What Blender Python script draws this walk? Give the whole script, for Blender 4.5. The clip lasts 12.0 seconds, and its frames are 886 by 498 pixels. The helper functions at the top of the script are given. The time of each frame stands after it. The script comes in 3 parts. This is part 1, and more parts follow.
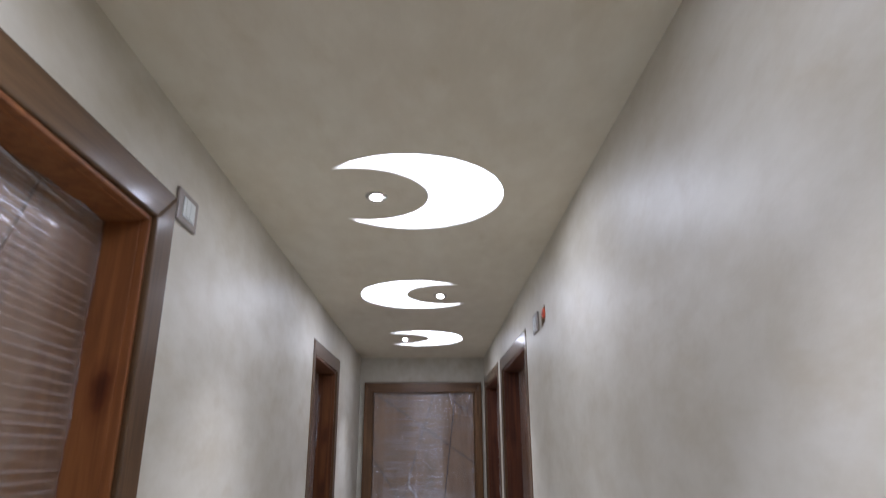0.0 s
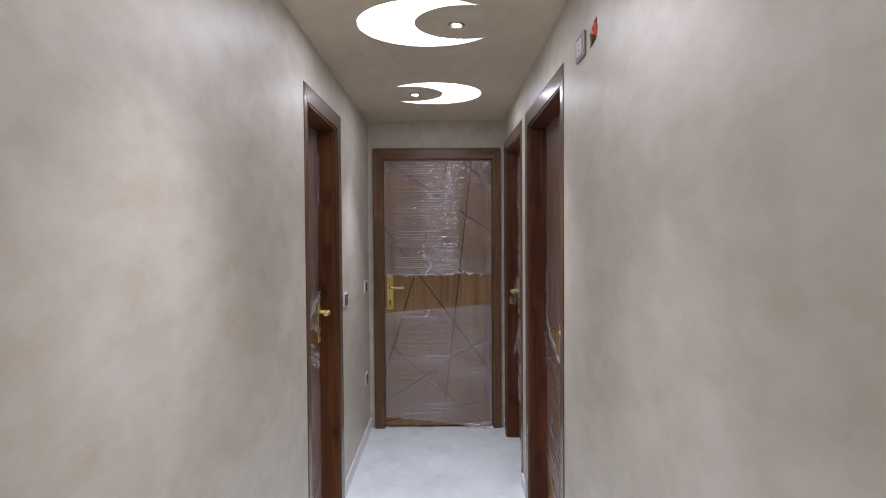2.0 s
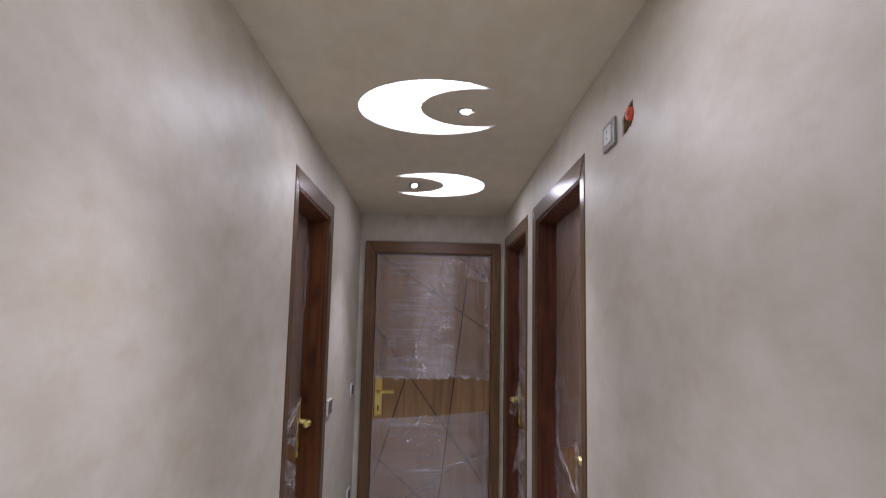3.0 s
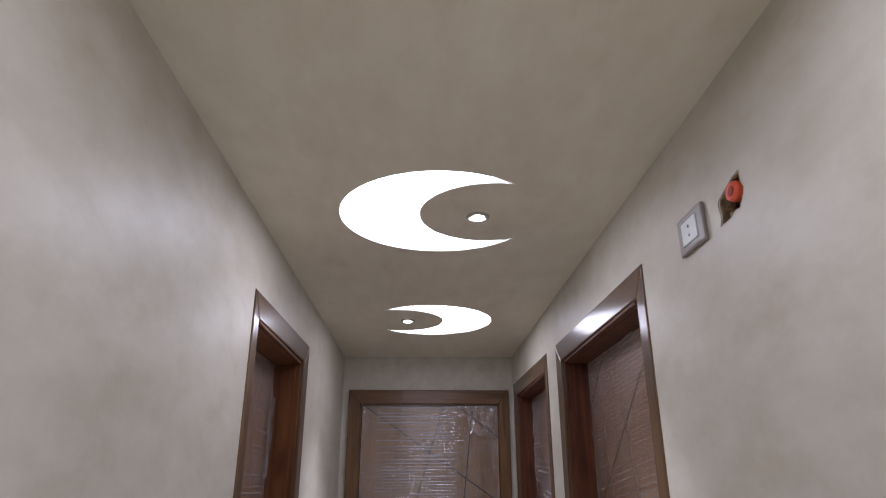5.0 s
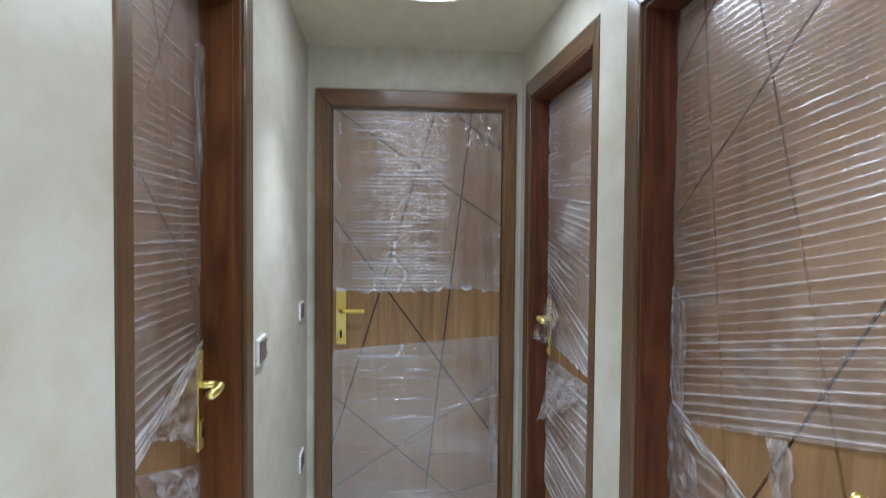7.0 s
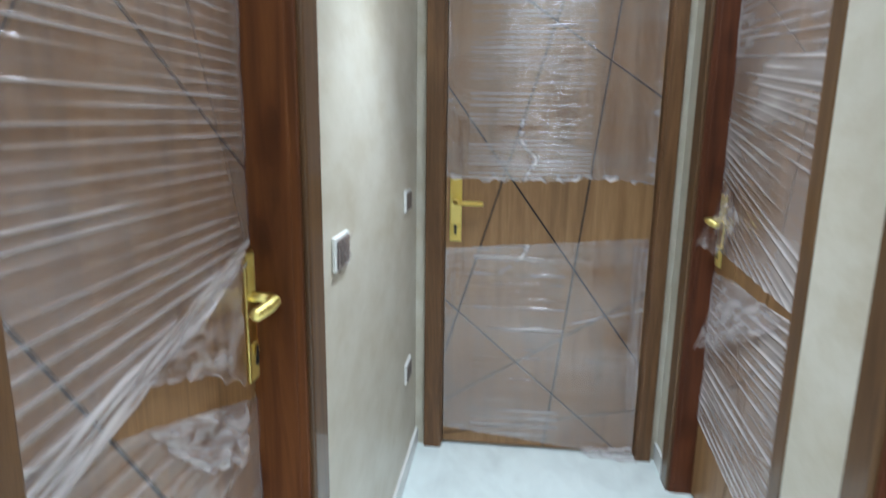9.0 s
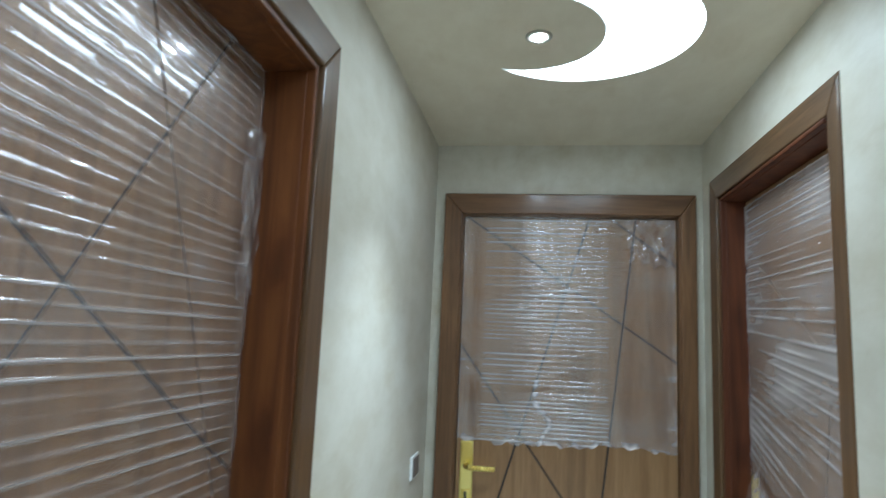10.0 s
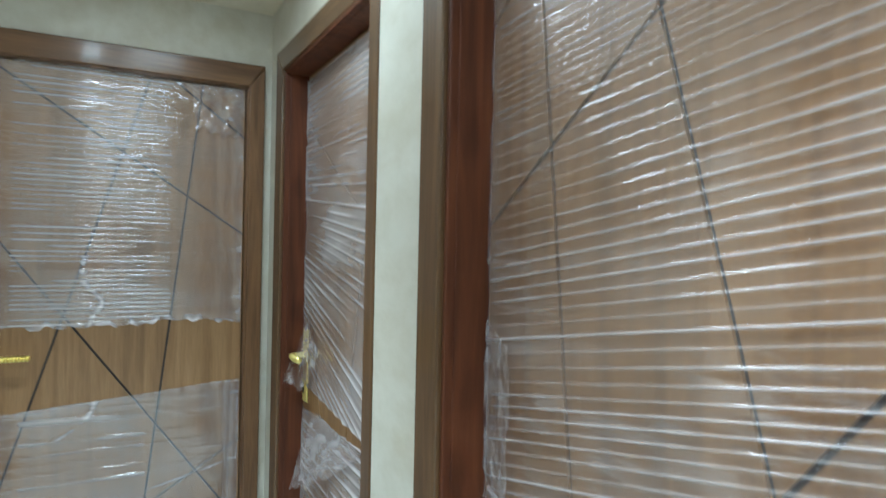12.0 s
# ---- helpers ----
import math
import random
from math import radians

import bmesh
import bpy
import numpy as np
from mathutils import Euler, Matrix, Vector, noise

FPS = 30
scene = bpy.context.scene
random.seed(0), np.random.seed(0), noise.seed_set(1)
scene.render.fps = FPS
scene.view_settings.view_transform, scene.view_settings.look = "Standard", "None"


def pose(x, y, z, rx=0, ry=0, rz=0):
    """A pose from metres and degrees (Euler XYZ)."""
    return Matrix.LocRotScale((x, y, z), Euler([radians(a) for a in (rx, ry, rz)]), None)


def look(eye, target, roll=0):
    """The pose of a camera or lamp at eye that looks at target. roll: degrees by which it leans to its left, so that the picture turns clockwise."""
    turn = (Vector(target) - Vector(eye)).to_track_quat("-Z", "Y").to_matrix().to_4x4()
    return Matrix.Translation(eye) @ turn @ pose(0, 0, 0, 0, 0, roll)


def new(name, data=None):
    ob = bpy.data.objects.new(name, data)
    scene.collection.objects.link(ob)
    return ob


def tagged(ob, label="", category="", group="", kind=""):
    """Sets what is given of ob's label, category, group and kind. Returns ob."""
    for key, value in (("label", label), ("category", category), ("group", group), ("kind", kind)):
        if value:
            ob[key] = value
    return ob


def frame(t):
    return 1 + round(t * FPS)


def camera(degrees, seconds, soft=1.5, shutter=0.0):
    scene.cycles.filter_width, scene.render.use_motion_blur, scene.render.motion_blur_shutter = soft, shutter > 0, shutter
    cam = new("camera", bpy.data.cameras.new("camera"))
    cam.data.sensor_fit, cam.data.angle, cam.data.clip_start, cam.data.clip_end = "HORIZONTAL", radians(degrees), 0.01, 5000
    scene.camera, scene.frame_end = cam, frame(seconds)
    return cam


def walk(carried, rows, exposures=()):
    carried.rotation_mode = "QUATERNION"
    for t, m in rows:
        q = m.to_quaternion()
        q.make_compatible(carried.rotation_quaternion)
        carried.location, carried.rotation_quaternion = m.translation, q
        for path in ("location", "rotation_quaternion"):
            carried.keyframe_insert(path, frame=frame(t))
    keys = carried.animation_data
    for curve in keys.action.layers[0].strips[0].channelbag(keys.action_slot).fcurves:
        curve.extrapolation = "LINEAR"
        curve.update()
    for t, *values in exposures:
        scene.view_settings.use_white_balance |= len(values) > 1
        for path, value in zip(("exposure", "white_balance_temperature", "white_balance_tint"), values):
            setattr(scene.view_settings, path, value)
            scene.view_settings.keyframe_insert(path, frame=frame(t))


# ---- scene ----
cam = camera(71.0, 12.0, soft=1.1, shutter=0.3)
PATH = [
    (0, (0.05, 0.384, 1.581), (0.087, 2.285, 2.203), -0.3),
    (0.5, (-0.006, 0.545, 1.547), (0.107, 2.527, 1.787), -0.3),
    (1, (-0.068, 0.678, 1.5), (0.054, 2.674, 1.465), -0.6),
    (1.5, (-0.04, 0.774, 1.485), (0.051, 2.771, 1.431), 0.1),
    (2, (0.045, 0.908, 1.501), (0.037, 2.908, 1.446), -0.4),
    (2.5, (0.051, 1.03, 1.517), (0.009, 3.029, 1.49), 1.0),
    (3, (-0.011, 1.197, 1.536), (0.017, 3.181, 1.783), 1.2),
    (3.5, (-0.024, 1.32, 1.6), (0.022, 3.254, 2.106), -0.6),
    (3.7, (-0.007, 1.385, 1.608), (-0.001, 3.294, 2.205), -0.0),
    (5.3, (-0.096, 1.849, 1.612), (-0.01, 3.72, 2.314), -0.0),
    (5.5, (-0.115, 1.914, 1.603), (-0.014, 3.812, 2.225), 0.1),
    (6, (-0.108, 2.148, 1.553), (0.019, 4.106, 1.941), -0.2),
    (6.5, (-0.123, 2.367, 1.511), (-0.003, 4.359, 1.634), 0.9),
    (7, (-0.173, 2.585, 1.473), (0.018, 4.575, 1.41), 0.5),
    (7.2, (-0.193, 2.638, 1.475), (0.035, 4.614, 1.266), 0.7),
    (8.8, (-0.123, 3.057, 1.396), (-0.266, 4.983, 0.873), 1.0),
    (9, (-0.15, 3.098, 1.414), (-0.365, 5.043, 0.999), 0.8),
    (9.5, (-0.177, 3.162, 1.533), (-0.566, 5.124, 1.507), 0.8),
    (10, (-0.116, 3.134, 1.564), (-0.424, 5.091, 1.839), 2.5),
    (10.5, (-0.074, 3.144, 1.584), (0.031, 5.105, 1.963), 3.1),
    (11, (-0.058, 3.149, 1.585), (0.396, 5.05, 2.009), 3.6),
    (11.5, (-0.061, 3.149, 1.522), (0.699, 4.978, 1.8), 3.9),
    (12, (-0.033, 3.155, 1.47), (0.904, 4.922, 1.46), 1.2),
]
EXPOSURES = [(0, 0.22, 5880, 14), (1.5, 0.35, 6140, 16), (2.5, 0.23, 6240, 20), (3.5, 0.08, 6170, 21), (5.5, 0.18, 6040, 18), (6, -0.15, 5960, 15), (6.5, 0.6, 5830, 7), (7, 1.0, 5660, 1), (9, 1.18, 5750, -2), (9.5, 1.3, 5560, -6), (10.0, 0.99, 5390, -9), (10.3, 0.73, 5370, -6), (11, 0.46, 5510, 2), (11.5, 0.55, 5490, 2), (12, 1.29, 5440, -12)]
walk(cam, [(t, look(eye, target, roll)) for t, eye, target, roll in PATH], EXPOSURES)

# ---- world and lamps ----
world = bpy.data.worlds.new("world")
scene.world = world
world.use_nodes = True
world.node_tree.nodes["Background"].inputs[0].default_value = (0.02, 0.02, 0.02, 1)
world.node_tree.nodes["Background"].inputs[1].default_value = 0.0

GLOW = 7.5      # strength of the lit crescent panels
SPOT = 47.0       # watts of each small downlight

LIGHT = (0.872, 0.902, 1.0)    # cool white of every lamp

# plan of the corridor, metres
XL, XR, YE, YB = -0.528, 0.484, 5.532, -1.9
FLOOR, CEIL, THICK = 0.035, 2.322, 0.2
DOOR_TOP = 2.12


# ---- materials ----
def nodes_of(name):
    m = bpy.data.materials.new(name)
    m.use_nodes = True
    t = m.node_tree
    return m, t.nodes, t.links, t.nodes["Principled BSDF"]


def node(ns, kind, **values):
    n = ns.new(kind)
    for k, v in values.items():
        n.inputs[k].default_value = v
    return n


def ramp(ns, stops):
    n = ns.new("ShaderNodeValToRGB")
    e = n.color_ramp.elements
    while len(e) < len(stops):
        e.new(0.5)
    for el, (p, c) in zip(e, stops):
        el.position, el.color = p, (*c, 1)
    return n


def coords(ns, ls, scale, turn=(0, 0, 0)):
    tc, mp = ns.new("ShaderNodeTexCoord"), ns.new("ShaderNodeMapping")
    mp.inputs["Scale"].default_value = scale
    mp.inputs["Rotation"].default_value = turn
    ls.new(tc.outputs["Object"], mp.inputs["Vector"])
    return mp.outputs["Vector"]


def mixed(ns, ls, kind, factor, a, b):
    n = ns.new("ShaderNodeMix")
    n.data_type, n.blend_type = "RGBA", kind
    for sock, v in ((n.inputs[0], factor), (n.inputs[6], a), (n.inputs[7], b)):
        if isinstance(v, bpy.types.NodeSocket):
            ls.new(v, sock)
        else:
            sock.default_value = v if isinstance(v, float) else (*v, 1)
    return n.outputs[2]


def bump(ns, ls, b, height, strength, distance):
    n = node(ns, "ShaderNodeBump", Strength=strength, Distance=distance)
    ls.new(height, n.inputs["Height"])
    ls.new(n.outputs["Normal"], b.inputs["Normal"])


def plaster(name, base, dark, light, rough):
    """Trowelled decorative paint: soft upright strokes over broad clouds."""
    m, ns, ls, b = nodes_of(name)
    cloud = node(ns, "ShaderNodeTexNoise", Scale=3.0, Detail=6.0, Roughness=0.6)
    ls.new(coords(ns, ls, (1, 0.45, 1)), cloud.inputs["Vector"])
    stroke = node(ns, "ShaderNodeTexNoise", Scale=13.0, Detail=7.0, Roughness=0.62, Distortion=0.15)
    ls.new(coords(ns, ls, (1.0, 0.5, 0.9)), stroke.inputs["Vector"])
    spots = node(ns, "ShaderNodeTexNoise", Scale=7.0, Detail=5.0, Roughness=0.6, Distortion=0.2)
    ls.new(coords(ns, ls, (1.0, 0.5, 1.1)), spots.inputs["Vector"])
    grain = node(ns, "ShaderNodeTexNoise", Scale=140.0, Detail=3.0)
    ls.new(coords(ns, ls, (1, 1, 1)), grain.inputs["Vector"])
    r1 = ramp(ns, [(0.33, dark), (0.5, base), (0.68, light)])
    ls.new(cloud.outputs["Fac"], r1.inputs[0])
    r2 = ramp(ns, [(0.36, dark), (0.5, base), (0.63, light)])
    ls.new(stroke.outputs["Fac"], r2.inputs[0])
    c = mixed(ns, ls, "MIX", 0.5, r1.outputs[0], r2.outputs[0])
    r3 = ramp(ns, [(0.58, (1, 1, 1)), (0.74, (0.90, 0.865, 0.80))])
    ls.new(spots.outputs["Fac"], r3.inputs[0])
    c = mixed(ns, ls, "MULTIPLY", 0.8, c, r3.outputs[0])
    ls.new(c, b.inputs["Base Color"])
    rr = node(ns, "ShaderNodeMapRange", **{"To Min": rough - 0.05, "To Max": rough + 0.07})
    ls.new(stroke.outputs["Fac"], rr.inputs["Value"])
    ls.new(rr.outputs[0], b.inputs["Roughness"])
    b.inputs["Specular IOR Level"].default_value = 0.4
    add = ns.new("ShaderNodeMath")
    add.operation = "MULTIPLY_ADD"
    ls.new(grain.outputs["Fac"], add.inputs[0])
    add.inputs[1].default_value = 0.12
    ls.new(stroke.outputs["Fac"], add.inputs[2])
    bump(ns, ls, b, add.outputs[0], 0.26, 0.004)
    return m


def timber(name, dark, mid, light, rough, coat=0.0, knots=0.0, scale=1.0, axis=2, shine=0.5):
    """Stained timber with grain along one axis of the object."""
    m, ns, ls, b = nodes_of(name)
    v = coords(ns, ls, [(0.9 if k == axis else 14) * scale for k in range(3)])
    fig = node(ns, "ShaderNodeTexNoise", Scale=1.6, Detail=5.0, Roughness=0.55, Distortion=1.4)
    ls.new(v, fig.inputs["Vector"])
    fine = node(ns, "ShaderNodeTexNoise", Scale=14.0, Detail=4.0, Roughness=0.7)
    ls.new(v, fine.inputs["Vector"])
    tone = node(ns, "ShaderNodeTexNoise", Scale=1.3, Detail=2.0)
    ls.new(coords(ns, ls, (1, 1, 1)), tone.inputs["Vector"])
    r = ramp(ns, [(0.28, dark), (0.5, mid), (0.74, light)])
    ls.new(fig.outputs["Fac"], r.inputs[0])
    rf = ramp(ns, [(0.35, (0.62, 0.58, 0.55)), (0.6, (1, 1, 1))])
    ls.new(fine.outputs["Fac"], rf.inputs[0])
    c = mixed(ns, ls, "MULTIPLY", 0.22 if knots else 0.42, r.outputs[0], rf.outputs[0])
    rt = ramp(ns, [(0.3, (0.78, 0.74, 0.7)), (0.7, (1.1, 1.1, 1.1))])
    ls.new(tone.outputs["Fac"], rt.inputs[0])
    c = mixed(ns, ls, "MULTIPLY", 0.8, c, rt.outputs[0])
    if knots:
        vo = node(ns, "ShaderNodeTexVoronoi", Scale=1.0, Randomness=1.0)
        vo.voronoi_dimensions = "2D"
        wob = node(ns, "ShaderNodeTexNoise", Scale=9.0, Detail=4.0)
        ls.new(coords(ns, ls, (1, 1, 0.6)), wob.inputs["Vector"])
        shift = ns.new("ShaderNodeVectorMath")
        shift.operation = "MULTIPLY_ADD"
        ls.new(wob.outputs["Color"], shift.inputs[0])
        shift.inputs[1].default_value = (0.5, 0.5, 0.3)
        ls.new(coords(ns, ls, (8, 0, 3.6), (radians(90), 0, 0)), shift.inputs[2])
        ls.new(shift.outputs[0], vo.inputs["Vector"])
        rk = ramp(ns, [(0.05, (0.22, 0.12, 0.10)), (0.12, (0.42, 0.28, 0.25)), (0.16, (0.72, 0.60, 0.56)), (0.27, (1, 1, 1))])
        ls.new(vo.outputs["Distance"], rk.inputs[0])
        c = mixed(ns, ls, "MULTIPLY", knots, c, rk.outputs[0])
    ls.new(c, b.inputs["Base Color"])
    b.inputs["Roughness"].default_value = rough
    b.inputs["Specular IOR Level"].default_value = shine
    b.inputs["Coat Weight"].default_value = coat
    b.inputs["Coat Roughness"].default_value = 0.16
    bump(ns, ls, b, fine.outputs["Fac"], 0.15, 0.001)
    return m


def plain(name, colour, rough=0.5, metallic=0.0, wear=0.12, size=30.0, relief=0.05):
    m, ns, ls, b = nodes_of(name)
    n = node(ns, "ShaderNodeTexNoise", Scale=size, Detail=4.0)
    ls.new(coords(ns, ls, (1, 1, 1)), n.inputs["Vector"])
    lo, hi = [c * (1 - wear) for c in colour], [min(1, c * (1 + wear)) for c in colour]
    r = ramp(ns, [(0.35, lo), (0.65, hi)])
    ls.new(n.outputs["Fac"], r.inputs[0])
    ls.new(r.outputs[0], b.inputs["Base Color"])
    b.inputs["Roughness"].default_value, b.inputs["Metallic"].default_value = rough, metallic
    bump(ns, ls, b, n.outputs["Fac"], relief, 0.002)
    return m


def glowing(name, colour, strength):
    m, ns, ls, b = nodes_of(name)
    b.inputs["Base Color"].default_value = (0.8, 0.8, 0.8, 1)
    b.inputs["Emission Color"].default_value = (*colour, 1)
    b.inputs["Emission Strength"].default_value = strength
    return m


def dusty_floor():
    m, ns, ls, b = nodes_of("dusty white marble")
    cloud = node(ns, "ShaderNodeTexNoise", Scale=3.2, Detail=6.0, Roughness=0.6, Distortion=0.6)
    ls.new(coords(ns, ls, (1, 1, 1)), cloud.inputs["Vector"])
    smear = node(ns, "ShaderNodeTexNoise", Scale=7.0, Detail=5.0, Distortion=1.5)
    ls.new(coords(ns, ls, (1.2, 0.5, 1)), smear.inputs["Vector"])
    r = ramp(ns, [(0.3, (0.70, 0.755, 0.745)), (0.5, (0.79, 0.855, 0.845)), (0.72, (0.84, 0.905, 0.895))])
    ls.new(cloud.outputs["Fac"], r.inputs[0])
    r2 = ramp(ns, [(0.3, (0.90, 0.90, 0.90)), (0.6, (1, 1, 1))])
    ls.new(smear.outputs["Fac"], r2.inputs[0])
    ls.new(mixed(ns, ls, "MULTIPLY", 0.8, r.outputs[0], r2.outputs[0]), b.inputs["Base Color"])
    rr = node(ns, "ShaderNodeMapRange", **{"To Min": 0.22, "To Max": 0.55})
    ls.new(smear.outputs["Fac"], rr.inputs["Value"])
    ls.new(rr.outputs[0], b.inputs["Roughness"])
    return m


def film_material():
    """Stretch film: clear and glossy, milkier by the layers attribute: doubled film and painted highlights."""
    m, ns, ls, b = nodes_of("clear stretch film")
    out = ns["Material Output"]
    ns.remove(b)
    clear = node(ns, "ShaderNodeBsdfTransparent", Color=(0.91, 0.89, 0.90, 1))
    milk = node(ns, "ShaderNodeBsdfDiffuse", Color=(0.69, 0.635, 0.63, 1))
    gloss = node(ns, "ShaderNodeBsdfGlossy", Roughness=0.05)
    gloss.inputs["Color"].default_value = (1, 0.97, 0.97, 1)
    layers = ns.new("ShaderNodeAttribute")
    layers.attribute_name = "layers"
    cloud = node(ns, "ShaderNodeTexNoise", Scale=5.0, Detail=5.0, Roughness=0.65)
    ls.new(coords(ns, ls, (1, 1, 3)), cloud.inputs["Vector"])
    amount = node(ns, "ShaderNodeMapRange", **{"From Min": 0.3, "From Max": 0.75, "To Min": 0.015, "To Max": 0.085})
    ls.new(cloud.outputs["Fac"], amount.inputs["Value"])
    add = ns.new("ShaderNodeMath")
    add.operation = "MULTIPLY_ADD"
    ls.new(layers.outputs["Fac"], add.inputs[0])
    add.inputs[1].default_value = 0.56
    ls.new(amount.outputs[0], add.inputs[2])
    fine = node(ns, "ShaderNodeTexNoise", Scale=34.0, Detail=5.0)
    ls.new(coords(ns, ls, (1, 1, 4)), fine.inputs["Vector"])
    bm_ = node(ns, "ShaderNodeBump", Strength=0.06, Distance=0.002)
    ls.new(fine.outputs["Fac"], bm_.inputs["Height"])
    ls.new(bm_.outputs["Normal"], gloss.inputs["Normal"])
    fr = node(ns, "ShaderNodeLayerWeight", Blend=0.5)
    ls.new(bm_.outputs["Normal"], fr.inputs["Normal"])
    power, boost = ns.new("ShaderNodeMath"), ns.new("ShaderNodeMath")
    power.operation, boost.operation, boost.use_clamp = "POWER", "MULTIPLY_ADD", True
    ls.new(fr.outputs["Facing"], power.inputs[0])
    power.inputs[1].default_value = 4.5
    ls.new(power.outputs[0], boost.inputs[0])
    boost.inputs[1].default_value, boost.inputs[2].default_value = 0.6, 0.07
    m1, m2 = ns.new("ShaderNodeMixShader"), ns.new("ShaderNodeMixShader")
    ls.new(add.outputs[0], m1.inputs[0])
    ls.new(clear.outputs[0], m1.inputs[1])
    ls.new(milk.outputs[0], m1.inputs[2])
    ls.new(boost.outputs[0], m2.inputs[0])
    ls.new(m1.outputs[0], m2.inputs[1])
    ls.new(gloss.outputs[0], m2.inputs[2])
    ls.new(m2.outputs[0], out.inputs["Surface"])
    return m


def brass_material(name, relief):
    m, ns, ls, b = nodes_of(name)
    b.inputs["Metallic"].default_value = 1.0
    b.inputs["Base Color"].default_value = (0.93, 0.77, 0.27, 1)
    b.inputs["Roughness"].default_value = 0.28
    v = node(ns, "ShaderNodeTexChecker", Scale=260.0)
    ls.new(coords(ns, ls, (1, 1, 1), (0.785, 0.785, 0.0)), v.inputs["Vector"])
    if relief:
        bump(ns, ls, b, v.outputs["Fac"], 0.7, 0.001)
    return m


WALL = plaster("pearl beige trowelled paint", (0.56, 0.516, 0.428), (0.485, 0.432, 0.332), (0.622, 0.583, 0.5), 0.42)
CEILING = plaster("beige ceiling paint", (0.68, 0.592, 0.45), (0.63, 0.537, 0.395), (0.73, 0.65, 0.51), 0.5)
MARBLE = plain("white marble strip", (0.72, 0.72, 0.70), 0.35, 0.0, 0.06, 8.0)
FLOOR_MAT = dusty_floor()
CASING = timber("dark stained oak casing", (0.088, 0.043, 0.019), (0.155, 0.080, 0.036), (0.22, 0.112, 0.049), 0.42, 0.3, shine=0.25)
CASING_H = timber("dark stained oak head casing", (0.088, 0.043, 0.019), (0.155, 0.080, 0.036), (0.22, 0.112, 0.049), 0.42, 0.3, axis=0, shine=0.25)
LACQUER = timber("lacquered brown casing", (0.078, 0.040, 0.017), (0.122, 0.065, 0.028), (0.17, 0.094, 0.042), 0.5, 0.75, shine=0.2)
LACQUER_H = timber("lacquered brown head casing", (0.078, 0.040, 0.017), (0.122, 0.065, 0.028), (0.17, 0.094, 0.042), 0.5, 0.75, axis=1, shine=0.2)
JAMB = timber("knotty stained pine", (0.19, 0.066, 0.021), (0.27, 0.098, 0.031), (0.345, 0.138, 0.046), 0.5, 0.0, knots=0.85, shine=0.25)
# darker tone of the knotty pine, used on door_2's lining
JAMB_DARK = timber("darker knotty pine", (0.084, 0.027, 0.008), (0.134, 0.045, 0.012), (0.19, 0.068, 0.018), 0.5, 0.0, knots=0.55, shine=0.25)
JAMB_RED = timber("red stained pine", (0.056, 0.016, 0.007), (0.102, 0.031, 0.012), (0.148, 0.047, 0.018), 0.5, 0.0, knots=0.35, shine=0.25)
VENEER = timber("light oak veneer", (0.205, 0.11, 0.041), (0.295, 0.163, 0.065), (0.365, 0.212, 0.092), 0.45, 0.2, scale=0.8)
GROOVE = plain("dark groove", (0.035, 0.022, 0.015), 0.6)
FILM = film_material()
BRASS, BRASS_CUT = brass_material("polished brass", False), brass_material("diamond cut brass", True)
PANEL = glowing("lit diffuser", LIGHT, GLOW)
BULB = glowing("lit lamp face", LIGHT, 380.0)
RIM = plain("white cut edge", (0.78, 0.76, 0.72), 0.5, 0.0, 0.05)
RING = plain("satin grey ring", (0.42, 0.39, 0.33), 0.35, 0.3, 0.08)
PLATE_BEIGE = plain("taupe plastic", (0.25, 0.205, 0.175), 0.35, 0.0, 0.05)
PLATE_WHITE = plain("white plastic", (0.74, 0.74, 0.72), 0.35, 0.0, 0.04)
INSERT_WHITE = plain("pale grey plastic", (0.66, 0.68, 0.66), 0.3, 0.0, 0.04)
INSERT_DARK = plain("grey brown plastic", (0.13, 0.105, 0.095), 0.5, 0.0, 0.1)
BLACK = plain("black hole", (0.015, 0.013, 0.012), 0.7)
ORANGE = plain("orange conduit", (0.75, 0.10, 0.035), 0.4, 0.0, 0.1)
RUBBLE = plain("broken brown plaster", (0.20, 0.13, 0.065), 0.9, 0.0, 0.5, 60.0, 0.6)
GYPSUM = plain("yellowish gypsum", (0.42, 0.34, 0.17), 0.9, 0.0, 0.3, 80.0, 0.5)


# ---- building helpers ----
BASE = {}


def root(name, at, label, category, kind="", group=""):
    ob = new(name)
    ob.location = at
    BASE[ob.name] = Vector(at)
    return tagged(ob, label, category, group, kind)


def base_of(ob):
    while ob.parent:
        ob = ob.parent
    return BASE.get(ob.name, Vector((0, 0, 0)))


def finish(bm, name, material, smooth=False):
    bmesh.ops.recalc_face_normals(bm, faces=bm.faces)
    me = bpy.data.meshes.new(name)
    bm.to_mesh(me)
    bm.free()
    me.materials.append(material)
    if smooth:
        me.polygons.foreach_set("use_smooth", [True] * len(me.polygons))
    return me


def part(name, bm, material, parent, label="", smooth=False):
    bmesh.ops.translate(bm, verts=bm.verts, vec=-base_of(parent))
    ob = new(name, finish(bm, name, material, smooth))
    ob.parent = parent
    return tagged(ob, label)


def solid(name, bm, material, label, category, kind="structure"):
    return tagged(new(name, finish(bm, name, material)), label, category, "", kind)


